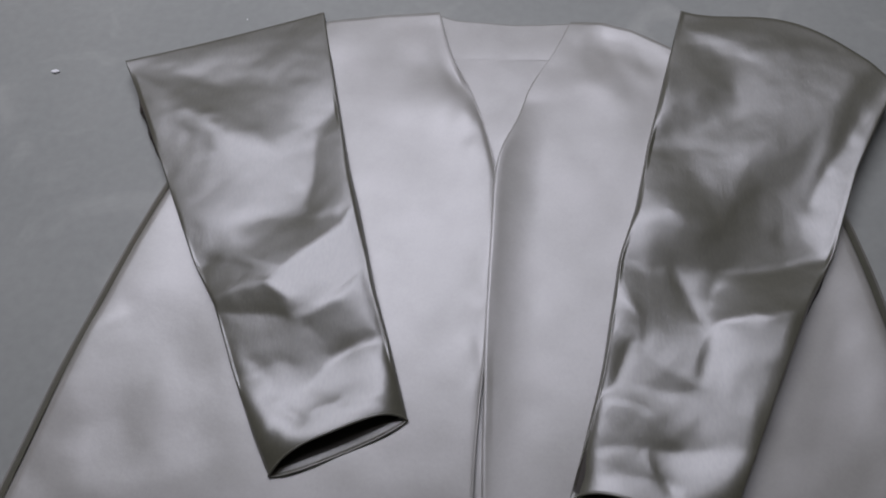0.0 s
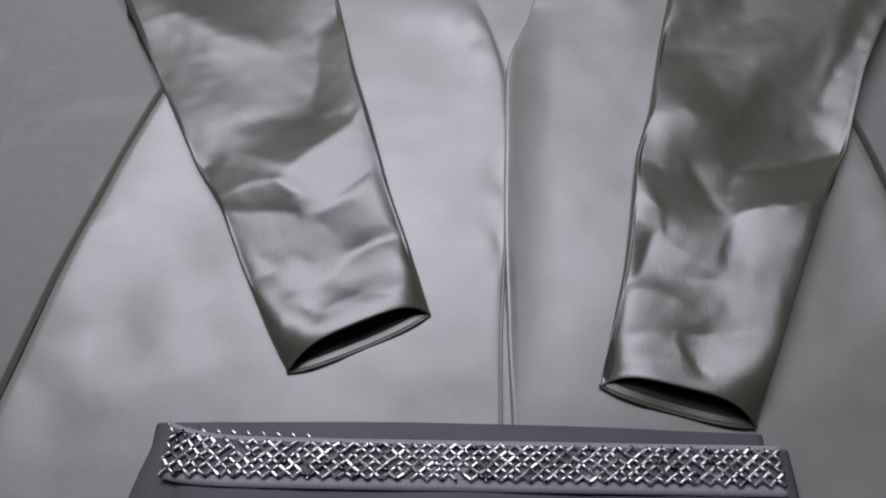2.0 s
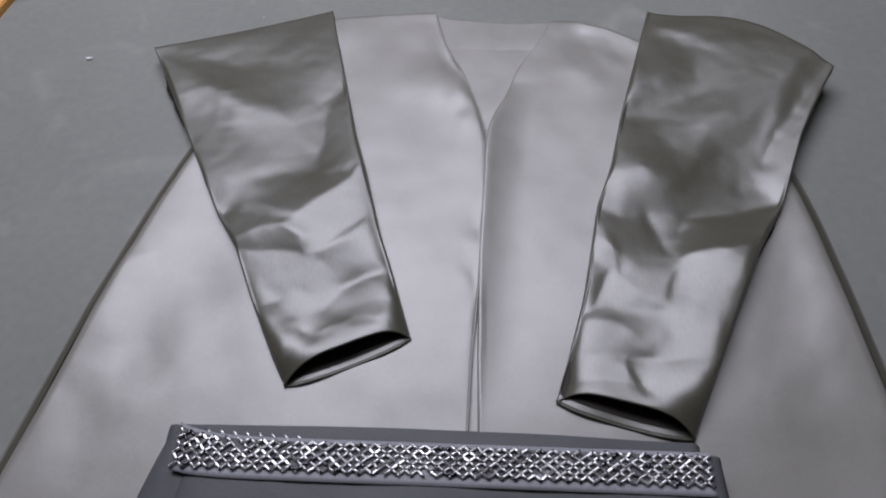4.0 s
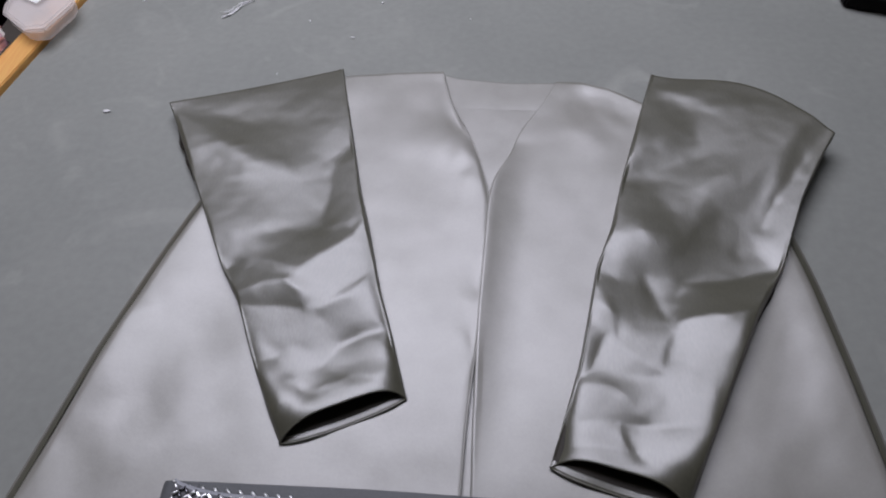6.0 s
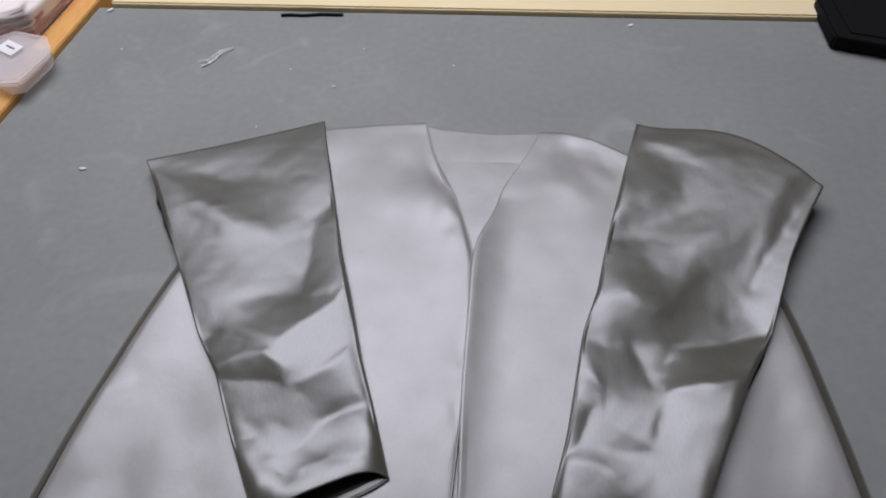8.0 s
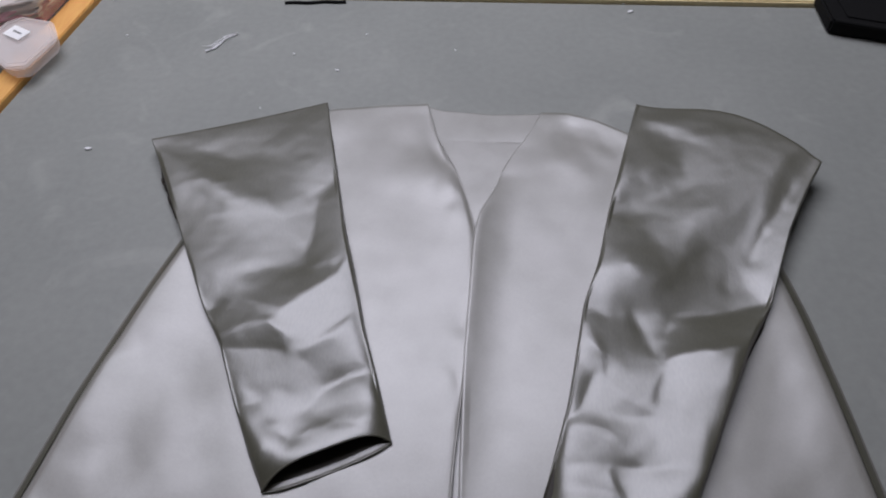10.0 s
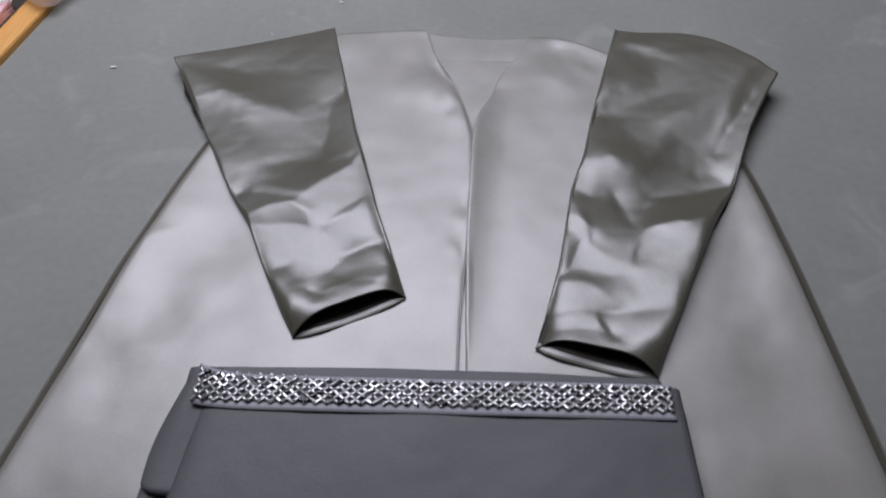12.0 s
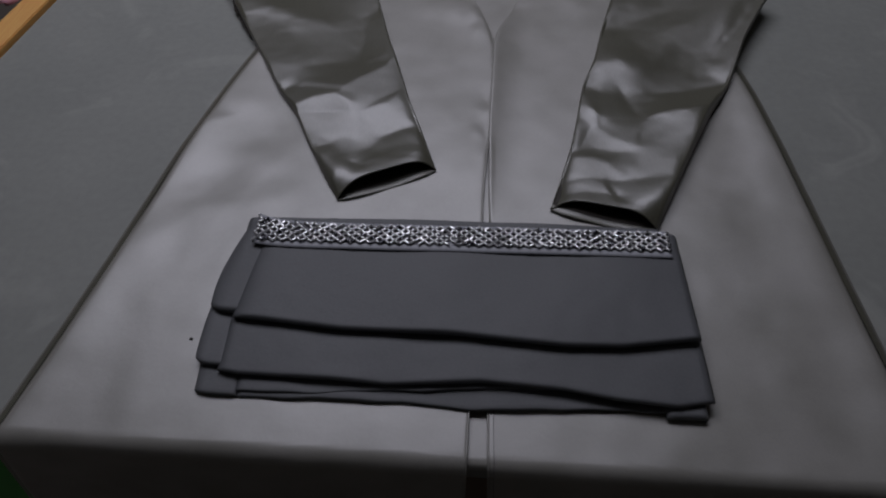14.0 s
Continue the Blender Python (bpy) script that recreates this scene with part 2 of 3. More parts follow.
def cutting_table():
    t = thing("cutting_table", "large cutting table with a scuffed grey top and wooden edging", "table")
    plan = [(left_x(-0.85), -0.842), (1.15, front_y(1.15)), (1.15, back_y(1.15)), (left_x(0.28), back_y(-0.636))]
    smooth(part("tabletop", prism(plan, -0.03, 0.0, 0.003), TABLE, t, "scuffed grey laminate top"), 30)
    a, b = (left_x(-0.86), -0.85), (left_x(0.55), 0.55)
    bm = prism([a, b, (b[0] - 0.043, b[1]), (a[0] - 0.043, a[1])], -0.03, 0.009, 0.0015)
    smooth(part("edging_strip", bm, WOOD, t, "orange-brown wooden edging"), 30)
    plate = part("stamped_mark", prism([(-0.724, -0.084), (-0.704, -0.089), (-0.701, -0.069), (-0.721, -0.064)], 0.0088, 0.0092), MARK, t, "faded brown stamp on the edging")
    for k in range(4):
        y = -0.068 - 0.0055 * k
        part("print_bar", prism([(-0.7195, y - 0.0012), (-0.705, y - 0.0042), (-0.7045, y - 0.0022), (-0.719, y + 0.0008)], 0.0092, 0.0094), THREAD, plate)
    x0, x1 = -0.612, 1.15
    bm = prism([(x0, back_y(x0)), (x1, back_y(x1)), (x1, back_y(x1) + 0.09), (x0, back_y(x0) + 0.09)], -0.03, 0.009, 0.0025)
    smooth(part("edging_strip", bm, PINE, t, "pale pine edging"), 30)
    for x, y in ((-0.72, -0.72), (1.05, -0.75), (-0.58, 0.18), (1.05, 0.14)):
        smooth(part("leg", box(bmesh.new(), (x - 0.03, y - 0.03, -0.85), (x + 0.03, y + 0.03, -0.03), 0.004), WOOD, t), 30)
    bm = prism([(left_x(-0.7) + 0.05, -0.72), (1.05, -0.76), (1.05, 0.12), (left_x(0.15) + 0.06, 0.2)], -0.11, -0.032)
    part("apron", bm, WOOD, t)
    xa, xb = left_x(-0.85) + 0.01, -0.42
    bm = prism([(xa, front_y(xa) + 0.006), (xb, front_y(xb) + 0.006), (xb, front_y(xb) + 0.03), (xa, front_y(xa) + 0.03)], -0.32, -0.0315, 0.002)
    part("front_board", bm, GREEN, t, "green painted front board")


room()
cutting_table()

# ---- the coat ----
UPPER_L = [
    (-0.433, -0.083, -0.211, -0.001, -0.202, -0.069, -0.411, -0.128, 0.10, -0.06, 0.02),
    (-0.381, -0.088, -0.282, -0.066, -0.266, -0.108, -0.348, -0.123, -0.06, 0.00, 0.018),
    (-0.408, -0.112, -0.246, -0.112, -0.251, -0.194, -0.341, -0.163, -0.12, -0.15, 0.013),
    (-0.24, -0.122, -0.18, -0.118, -0.178, -0.161, -0.229, -0.181, -0.04, 0.04, 0.016),
    (-0.364, -0.173, -0.306, -0.171, -0.27, -0.233, -0.304, -0.223, -0.07, 0.31, 0.014),
    (-0.299, -0.202, -0.204, -0.187, -0.182, -0.282, -0.229, -0.278, -0.10, 0.07, 0.018),
    (-0.363, -0.202, -0.33, -0.203, -0.264, -0.271, -0.328, -0.271, 0.11, -0.05, 0.014),
    (-0.195, -0.184, -0.173, -0.155, -0.146, -0.277, -0.19, -0.289, 0.28, -0.10, 0.007),
    (-0.311, -0.298, -0.253, -0.29, -0.208, -0.348, -0.28, -0.341, -0.02, 0.12, 0.014),
]
ELBOW_L = [
    (-0.255, -0.298, -0.151, -0.284, -0.195, -0.349, -0.256, -0.335, -0.14, -0.17, 0.008),
    (-0.174, -0.145, -0.166, -0.143, -0.136, -0.276, -0.147, -0.288, 0.30, -0.04, 0.005),
    (-0.288, -0.354, -0.274, -0.338, -0.212, -0.359, -0.27, -0.388, 0.27, -0.24, 0.005),
    (-0.201, -0.353, -0.135, -0.28, -0.124, -0.349, -0.174, -0.398, -0.19, 0.18, 0.004),
    (-0.258, -0.395, -0.214, -0.364, -0.189, -0.379, -0.186, -0.398, 0.33, 0.27, 0.004),
    (-0.258, -0.396, -0.174, -0.399, -0.176, -0.447, -0.221, -0.443, 0.20, 0.09, 0.004),
    (-0.174, -0.399, -0.121, -0.357, -0.096, -0.41, -0.146, -0.439, -0.17, 0.36, 0.006),
    (-0.142, -0.285, -0.12, -0.34, -0.095, -0.41, -0.109, -0.404, -0.24, 0.14, 0.004),
]
CUFF_L = [
    (-0.173, -0.462, -0.116, -0.422, -0.087, -0.44, -0.081, -0.471, 0.20, -0.00, 0.005),
    (-0.141, -0.464, -0.086, -0.453, -0.076, -0.473, -0.13, -0.479, 0.32, -0.10, 0.008),
    (-0.221, -0.442, -0.149, -0.446, -0.167, -0.472, -0.183, -0.496, -0.09, 0.02, 0.006),
    (-0.257, -0.399, -0.238, -0.41, -0.215, -0.437, -0.229, -0.458, 0.09, 0.21, 0.005),
    (-0.229, -0.459, -0.199, -0.45, -0.184, -0.475, -0.198, -0.521, -0.08, -0.34, 0.006),
    (-0.194, -0.521, -0.176, -0.49, -0.16, -0.501, -0.183, -0.538, -0.46, -0.35, 0.005),
    (-0.166, -0.499, -0.125, -0.479, -0.078, -0.482, -0.136, -0.495, -0.60, -0.13, 0.004),
]
REST_L = (-0.00, 0.00)
UPPER_R = [
    (0.208, 0.004, 0.426, -0.096, 0.384, -0.093, 0.198, -0.044, 0.09, -0.15, 0.009),
    (0.221, -0.041, 0.274, -0.04, 0.281, -0.081, 0.226, -0.068, 0.10, 0.10, 0.013),
    (0.248, -0.082, 0.299, -0.091, 0.28, -0.135, 0.249, -0.129, 0.01, -0.03, 0.016),
    (0.179, -0.089, 0.251, -0.092, 0.244, -0.118, 0.178, -0.126, -0.14, -0.03, 0.011),
    (0.186, -0.129, 0.241, -0.118, 0.243, -0.155, 0.165, -0.187, -0.25, 0.17, 0.014),
    (0.154, -0.194, 0.206, -0.196, 0.206, -0.272, 0.141, -0.272, -0.10, -0.30, 0.011),
    (0.246, -0.212, 0.319, -0.183, 0.286, -0.253, 0.235, -0.271, -0.14, 0.23, 0.018),
    (0.367, -0.11, 0.424, -0.099, 0.351, -0.195, 0.306, -0.262, -0.24, 0.11, 0.011),
    (0.412, -0.118, 0.336, -0.269, 0.29, -0.282, 0.368, -0.172, 0.29, 0.17, 0.008),
]
ELBOW_R = [
    (0.274, -0.298, 0.303, -0.268, 0.339, -0.265, 0.316, -0.325, 0.24, 0.09, 0.01),
    (0.123, -0.324, 0.168, -0.274, 0.207, -0.301, 0.143, -0.335, 0.12, 0.22, 0.01),
    (0.16, -0.313, 0.222, -0.293, 0.202, -0.332, 0.175, -0.346, 0.06, 0.28, 0.014),
    (0.115, -0.342, 0.17, -0.331, 0.189, -0.388, 0.136, -0.391, -0.26, -0.09, 0.005),
    (0.176, -0.345, 0.207, -0.345, 0.196, -0.391, 0.19, -0.384, -0.02, 0.08, 0.008),
    (0.215, -0.336, 0.313, -0.325, 0.278, -0.379, 0.195, -0.398, 0.09, -0.50, 0.006),
    (0.111, -0.365, 0.137, -0.389, 0.132, -0.414, 0.11, -0.399, 0.16, 0.05, 0.004),
    (0.137, -0.392, 0.196, -0.397, 0.179, -0.439, 0.141, -0.416, 0.16, -0.11, 0.004),
]
CUFF_R = [
    (0.198, -0.397, 0.268, -0.382, 0.243, -0.435, 0.188, -0.444, 0.30, -0.02, 0.007),
    (0.11, -0.401, 0.126, -0.41, 0.114, -0.449, 0.094, -0.462, -0.22, 0.24, 0.004),
    (0.128, -0.413, 0.142, -0.415, 0.188, -0.455, 0.111, -0.451, 0.11, 0.08, 0.005),
    (0.129, -0.459, 0.177, -0.456, 0.168, -0.501, 0.132, -0.477, 0.02, -0.14, 0.006),
    (0.093, -0.462, 0.127, -0.471, 0.167, -0.506, 0.082, -0.512, -0.02, 0.16, 0.006),
    (0.176, -0.456, 0.236, -0.446, 0.213, -0.505, 0.172, -0.503, 0.18, 0.02, 0.009),
    (0.134, -0.51, 0.215, -0.507, 0.197, -0.567, 0.153, -0.547, 0.46, -0.14, 0.005),
    (0.077, -0.517, 0.136, -0.509, 0.14, -0.537, 0.081, -0.535, 0.49, 0.12, 0.005),
]
REST_R = (-0.05, -0.04)
DENT_FL = [
    (-0.033, -0.135, 0.020, 0.034, 0.3),
    (-0.369, -0.396, 0.019, 0.018, 0.2),
    (-0.327, -0.39, 0.038, 0.028, -0.08),
    (-0.334, -0.533, 0.028, 0.033, 0.16),
    (-0.393, -0.501, 0.024, 0.046, -0.12),
    (-0.272, -0.524, 0.017, 0.028, 0.1),
    (-0.018, -0.178, 0.01, 0.024, 0.2),
    (-0.288, -0.457, 0.029, 0.025, 0.08),
    (-0.386, -0.575, 0.022, 0.031, 0.1),
    (-0.013, -0.429, 0.008, 0.038, 0.2),
    (-0.014, -0.36, 0.008, 0.021, 0.25),
]
DENT_FR = [
    (0.123, -0.078, 0.029, 0.031, 0.16),
    (0.103, -0.035, 0.03, 0.02, -0.06),
    (0.323, -0.43, 0.016, 0.065, 0.1),
    (0.318, -0.371, 0.017, 0.072, -0.06),
    (0.345, -0.47, 0.016, 0.061, -0.06),
    (0.173, -0.087, 0.018, 0.015, 0.12),
    (0.258, -0.52, 0.02, 0.026, 0.1),
]

body_left = curve([(0.0, -0.21), (-0.06, -0.22), (-0.14, -0.27), (-0.2, -0.335), (-0.237, -0.351), (-0.322, -0.375), (-0.45, -0.405), (-0.628, -0.436), (-0.741, -0.458), (-0.86, -0.484), (-1.4, -0.6)])
body_right = curve([(0.0, 0.2), (-0.06, 0.21), (-0.15, 0.27), (-0.2, 0.325), (-0.258, 0.345), (-0.325, 0.358), (-0.43, 0.371), (-0.638, 0.391), (-0.735, 0.401), (-0.86, 0.415), (-1.4, 0.48)])
edge_left = curve([(0.004, -0.07), (-0.062, -0.054), (-0.119, -0.026), (-0.177, -0.008), (-0.223, 0.003), (-0.282, 0.003), (-0.388, -0.001), (-0.514, -0.009), (-0.572, -0.01), (-0.807, -0.018), (-1.4, -0.03)])
edge_right = curve([(-0.008, 0.085), (-0.057, 0.065), (-0.111, 0.034), (-0.156, 0.025), (-0.19, 0.008), (-0.222, 0.001), (-0.4, -0.004), (-0.514, -0.003), (-0.575, -0.001), (-0.807, -0.001), (-1.4, 0.012)])


def over_edge(x, y, z):
    """Lays cloth that runs past the table's front edge over it and down."""
    r = 0.005
    past = front_y(x) + r - y
    bend = np.clip(past / r, 0, math.pi / 2)
    down = np.maximum(past - r * math.pi / 2, 0)
    flat = past <= 0
    yy = np.where(flat, y, front_y(x) + r - (r + z) * np.sin(bend))
    zz = np.where(flat, z, (r + z) * np.cos(bend) - r - down)
    return x, yy, zz


def sheet(name, left, right, top, z0, mat, parent, seed, dent_rows=(), cols=70, rows=260, roll_left=0.0, roll_right=0.0, wave=0.0014, label="", low=-1.28, shape=None):
    """A laid cloth panel between two side lines, from its top line down over the table's edge."""
    u = np.linspace(0, 1, cols)[None, :]
    v = np.linspace(0, 1, rows)[:, None]
    u, v = u + 0 * v, v + 0 * u
    y = low * v
    for _ in range(3):
        x = left(y) * (1 - u) + right(y) * u
        y = top(x) * (1 - v) + low * v
    calm = np.clip(np.minimum(x - left(y), right(y) - x) / 0.005, 0, 1) * np.clip((top(x) - y) / 0.02, 0, 1)
    z = z0 + wave * 0.6 + calm * (wave * ripple(x - 0.12 * y * np.sign(x), y * 0.4, 13.0, seed) + 0.0005 * ripple(x, y, 26.0, seed + 5))
    z = z + 1.15 * calm * lean(x, y, dent_rows, seed, float(np.mean(right(y) - left(y))) / cols, -low / rows)
    if shape:
        z = z + shape(x, y)
    for roll, d in ((roll_left, x - left(y)), (roll_right, right(y) - x)):
        if roll:
            k = np.clip(d / roll, 0, 1)
            z = 0.0008 + (z + 0.004 * np.exp(-((d - roll) / np.where(d < roll, roll, 3.2 * roll)) ** 2) - 0.0008) * (1 - (1 - k) ** 2)
    z = np.maximum(z, 0.0006)
    x, y, z = over_edge(x, y, z)
    vs = np.stack([x, y, z], -1).reshape(-1, 3).tolist()
    ob = smooth(part(name, (vs, grid_faces(rows, cols)), mat, parent, label))
    m = ob.modifiers.new("cloth", "SOLIDIFY")
    m.thickness, m.offset = 0.0006, -1
    return ob


def side_in(y):
    """How far the front cloth lies inside the dark strip at the coat's side."""
    return np.interp(y, [-0.9, -0.25, -0.17], [0.008, 0.0065, 0.0])


def shoulder(x):
    return np.interp(x, [-0.22, -0.137, -0.07, -0.05, 0.02, 0.085, 0.119, 0.152, 0.194, 0.22], [-0.018, -0.001, 0.004, -0.004, -0.012, -0.01, -0.012, -0.025, -0.055, -0.07])


def left_roll(x, y):
    """The upper front swells beside the neck and falls to its edge."""
    d = np.maximum(edge_left(y) - x, 0) / 0.024
    return 0.0055 * d * np.exp(1 - d) * np.exp(-((y + 0.137) / 0.036) ** 2)


def right_fall(x, y):
    """The front that lies beneath drops away beside the overlap."""
    d = np.clip((x - edge_right(y)) / 0.05, 0, 1)
    fall = 0.0095 * (1 - d) ** 2 * np.clip((-0.13 - y) / 0.07, 0, 1) * np.clip((y + 0.62) / 0.3, 0, 1)
    # by the neck its edge lies down on the facing
    return fall - 0.0013 * (1 - d) * np.clip((y + 0.19) / 0.04, 0, 1)


SLEEVE_L = dict(
    left=[(0, -0.43, -0.086), (0.11, -0.406, -0.13), (0.34, -0.351, -0.233), (0.57, -0.293, -0.342), (0.67, -0.262, -0.388), (0.81, -0.234, -0.448), (0.93, -0.201, -0.512), (1, -0.184, -0.54)],
    right=[(0, -0.209, 0.0), (0.28, -0.1752, -0.134), (0.45, -0.1532, -0.219), (0.57, -0.1342, -0.279), (0.75, -0.1102, -0.364), (0.86, -0.0912, -0.418), (1, -0.069, -0.487)])
SLEEVE_R = dict(
    left=[(0, 0.21, 0.0), (0.15, 0.188, -0.08), (0.35, 0.159, -0.188), (0.5, 0.141, -0.267), (0.6, 0.122, -0.322), (0.72, 0.11, -0.388), (0.82, 0.1, -0.44), (0.92, 0.083, -0.501), (1, 0.07, -0.547)],
    right=[(0, 0.411, -0.127), (0.08, 0.3905, -0.16), (0.24, 0.3545, -0.227), (0.45, 0.3175, -0.321), (0.56, 0.2845, -0.377), (0.72, 0.2495, -0.449), (0.84, 0.2225, -0.507), (1, 0.1895, -0.578)])


def sleeve_surface(plan, relief, seed, crown, corner, bow, heel, cols=150, rows=230):
    """The upper cloth of a flattened sleeve, as grids of x, y and z, and its under layer."""
    lx, ly = (curve([(p[0], p[k]) for p in plan["left"]]) for k in (1, 2))
    rx, ry = (curve([(p[0], p[k]) for p in plan["right"]]) for k in (1, 2))
    u, v = np.meshgrid(np.linspace(0, 1, cols), np.linspace(0, 1, rows))
    # the side edges are drawn closer together in the grid, where the cloth turns under
    u = 0.5 - 0.5 * np.cos(math.pi * u) * (1 - 0.25 * np.sin(math.pi * u) ** 2)
    x, y = lx(v) * (1 - u) + rx(v) * u, ly(v) * (1 - u) + ry(v) * u
    y = y + bow(u) * (1 - v) ** 3
    mouth = np.clip((v - 0.74) / 0.26, 0, 1) ** 1.5
    wide = np.hypot(rx(v) - lx(v), ry(v) - ly(v))
    round_ = np.sqrt(1 - (1 - np.clip(np.minimum(u, 1 - u) * wide / (0.0014 + 0.002 * v), 0, 1)) ** 2)
    round_ = 0.88 * round_ + 0.12 * (1 - (2 * u - 1) ** 8)
    hump = 1 - np.abs(2 * u - 1) ** (10 - 6 * np.clip((v - 0.86) / 0.14, 0, 1))
    tall = 0.004 + crown * (1 - np.clip(v / 0.66, 0, 1)) + 0.0065 * np.clip(v / 0.62, 0, 1)
    tall = tall * (1 + heel * (u - 0.5) * np.clip(v / 0.4, 0, 1))
    z = 0.009 + tall * round_ * (1 - mouth) + 0.0175 * hump * mouth - 0.001 * hump * np.clip((v - 0.955) / 0.045, 0, 1) ** 2 + corner(u, v)
    fade = np.clip(np.minimum(u, 1 - u) / 0.025, 0, 1)
    h = relief(x, y)
    h = h + 0.0004 * ripple(x, y, 20.0, seed) + 0.00018 * ripple(x, y, 62.0, seed + 1)
    z = np.maximum(z + h * fade, 0.0088)
    # the top of the sleeve is a fold that turns under
    k = np.clip(v / 0.012, 0, 1)
    lo = 0.0115 + corner(u, v) * 0.9
    z = lo + (z - lo) * np.sqrt(np.clip(1 - (1 - k) ** 2, 0, 1))
    # the rim draws back a little at the mouth's middle
    y = y + 0.013 * (1 - np.abs(2 * u - 1) ** 4) * np.clip((v - 0.8) / 0.2, 0, 1) ** 2
    # the under layer
    ub = np.linspace(1, 0, 40)[None, 1:-1] + 0 * v[:, :1]
    vb = v[:, :1] + 0 * ub
    xb, yb = lx(vb) * (1 - ub) + rx(vb) * ub, ly(vb) * (1 - ub) + ry(vb) * ub
    yb = yb + bow(ub) * (1 - vb) ** 3 - 0.006 * (1 - (2 * ub - 1) ** 4) * vb ** 14
    zb = 0.0075 + corner(ub, vb) * 0.8 + 0.001 * np.sin(9 * ub)
    return (x, y, z), (xb, yb, zb)


def sleeve(plan, relief, parent, label, seed, crown, corner, bow, heel, gap):
    """A flattened sleeve folded down over the front, its cuff standing open."""
    (x, y, z), (xb, yb, zb) = sleeve_surface(plan, relief, seed, crown, corner, bow, heel)
    rows, cols = x.shape
    X, Y, Z = (np.concatenate(p, 1) for p in ((x, xb), (y, yb), (z, zb)))
    n = X.shape[1]
    vs = np.stack([X, Y, Z], -1).reshape(-1, 3).tolist()
    fs = grid_faces(rows, n)
    fs += [(i * n + n - 1, i * n, (i + 1) * n, (i + 1) * n + n - 1) for i in range(rows - 1)]
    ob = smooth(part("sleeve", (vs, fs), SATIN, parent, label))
    ob.data.materials.append(LINING_AND_SHADE)
    m = ob.modifiers.new("cloth", "SOLIDIFY")
    m.thickness, m.offset, m.material_offset = 0.0009, 1, 0
    rim = [(X[-1, j], Y[-1, j], Z[-1, j]) for j in list(range(n)) + [0]]
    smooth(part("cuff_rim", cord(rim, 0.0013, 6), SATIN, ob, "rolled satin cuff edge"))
    # inner lining
    li = []
    for f in (0.987, 0.97, 0.95, 0.92, 0.89, 0.86, 0.83, 0.8):
        r = int((rows - 1) * f)
        li += [(X[r, j], Y[r, j], 0.0093 + max(Z[r, j] - 0.0105, 0) * 0.8 if j < cols else Z[r, j] + 0.0018) for j in range(n)]
    fs = [(k * n + j, k * n + (j + 1) % n, (k + 1) * n + (j + 1) % n, (k + 1) * n + j) for k in range(7) for j in range(n)]
    smooth(part("lining", (li, fs), LINING_AND_SHADE, ob, "dark lining inside the cuff"))
    # a dark strip along the outer side: lining at left, painted shadow at right
    col, v0, v1, out = gap
    k, q = np.meshgrid(np.linspace(0, 1, 5), np.linspace(v0, v1, 60))
    r = (q * (rows - 1)).astype(int)
    reach = out * np.sin(math.pi * (q - v0) / (v1 - v0)) ** 0.6 * (1 + 0.25 * np.sin(q * 90) + 0.2 * np.sin(q * 47 + 1))
    gx = X[r, col] + (k * 1.5 - 0.5) * reach
    gz = 0.0072 + np.minimum(Z[r, col] - 0.0075, 0.004) * (1 - k)
    smooth(part("lining_shade_edge", (np.stack([gx, Y[r, col], gz], -1).reshape(-1, 3).tolist(), grid_faces(60, 5)), LINING_AND_SHADE, ob, "dark strip at the outer side: lining at left, painted shadow at right"))
    side = [(X[i, cols - 1], Y[i, cols - 1], Z[i, cols - 1] + 0.0006) for i in range(4, rows, 4)]
    smooth(part("side_seam", cord(side, 0.0005, 5), THREAD, ob))
    return ob


LEFT = dict(plan=SLEEVE_L, patches=UPPER_L + ELBOW_L + CUFF_L, rest=REST_L, seed=11.0, crown=0.001, heel=0.0, gap=(0, 0.09, 0.3, -0.0045),
            corner=lambda u, v: 0.010 * (1 - u) ** 2 * np.clip(1 - v / 0.3, 0, 1) ** 2, bow=lambda u: 0.0 * u)
RIGHT = dict(plan=SLEEVE_R, patches=UPPER_R + ELBOW_R + CUFF_R, rest=REST_R, seed=17.0, crown=0.002, heel=0.3, gap=(149, 0.44, 0.58, 0.0025),
             corner=lambda u, v: 0.022 * np.clip(u, 0, 1) ** 2 * np.clip(1 - v / 0.5, 0, 1), bow=lambda u: 0.046 * np.sin(math.pi * u) ** 1.1 * (0.35 + 1.2 * u))


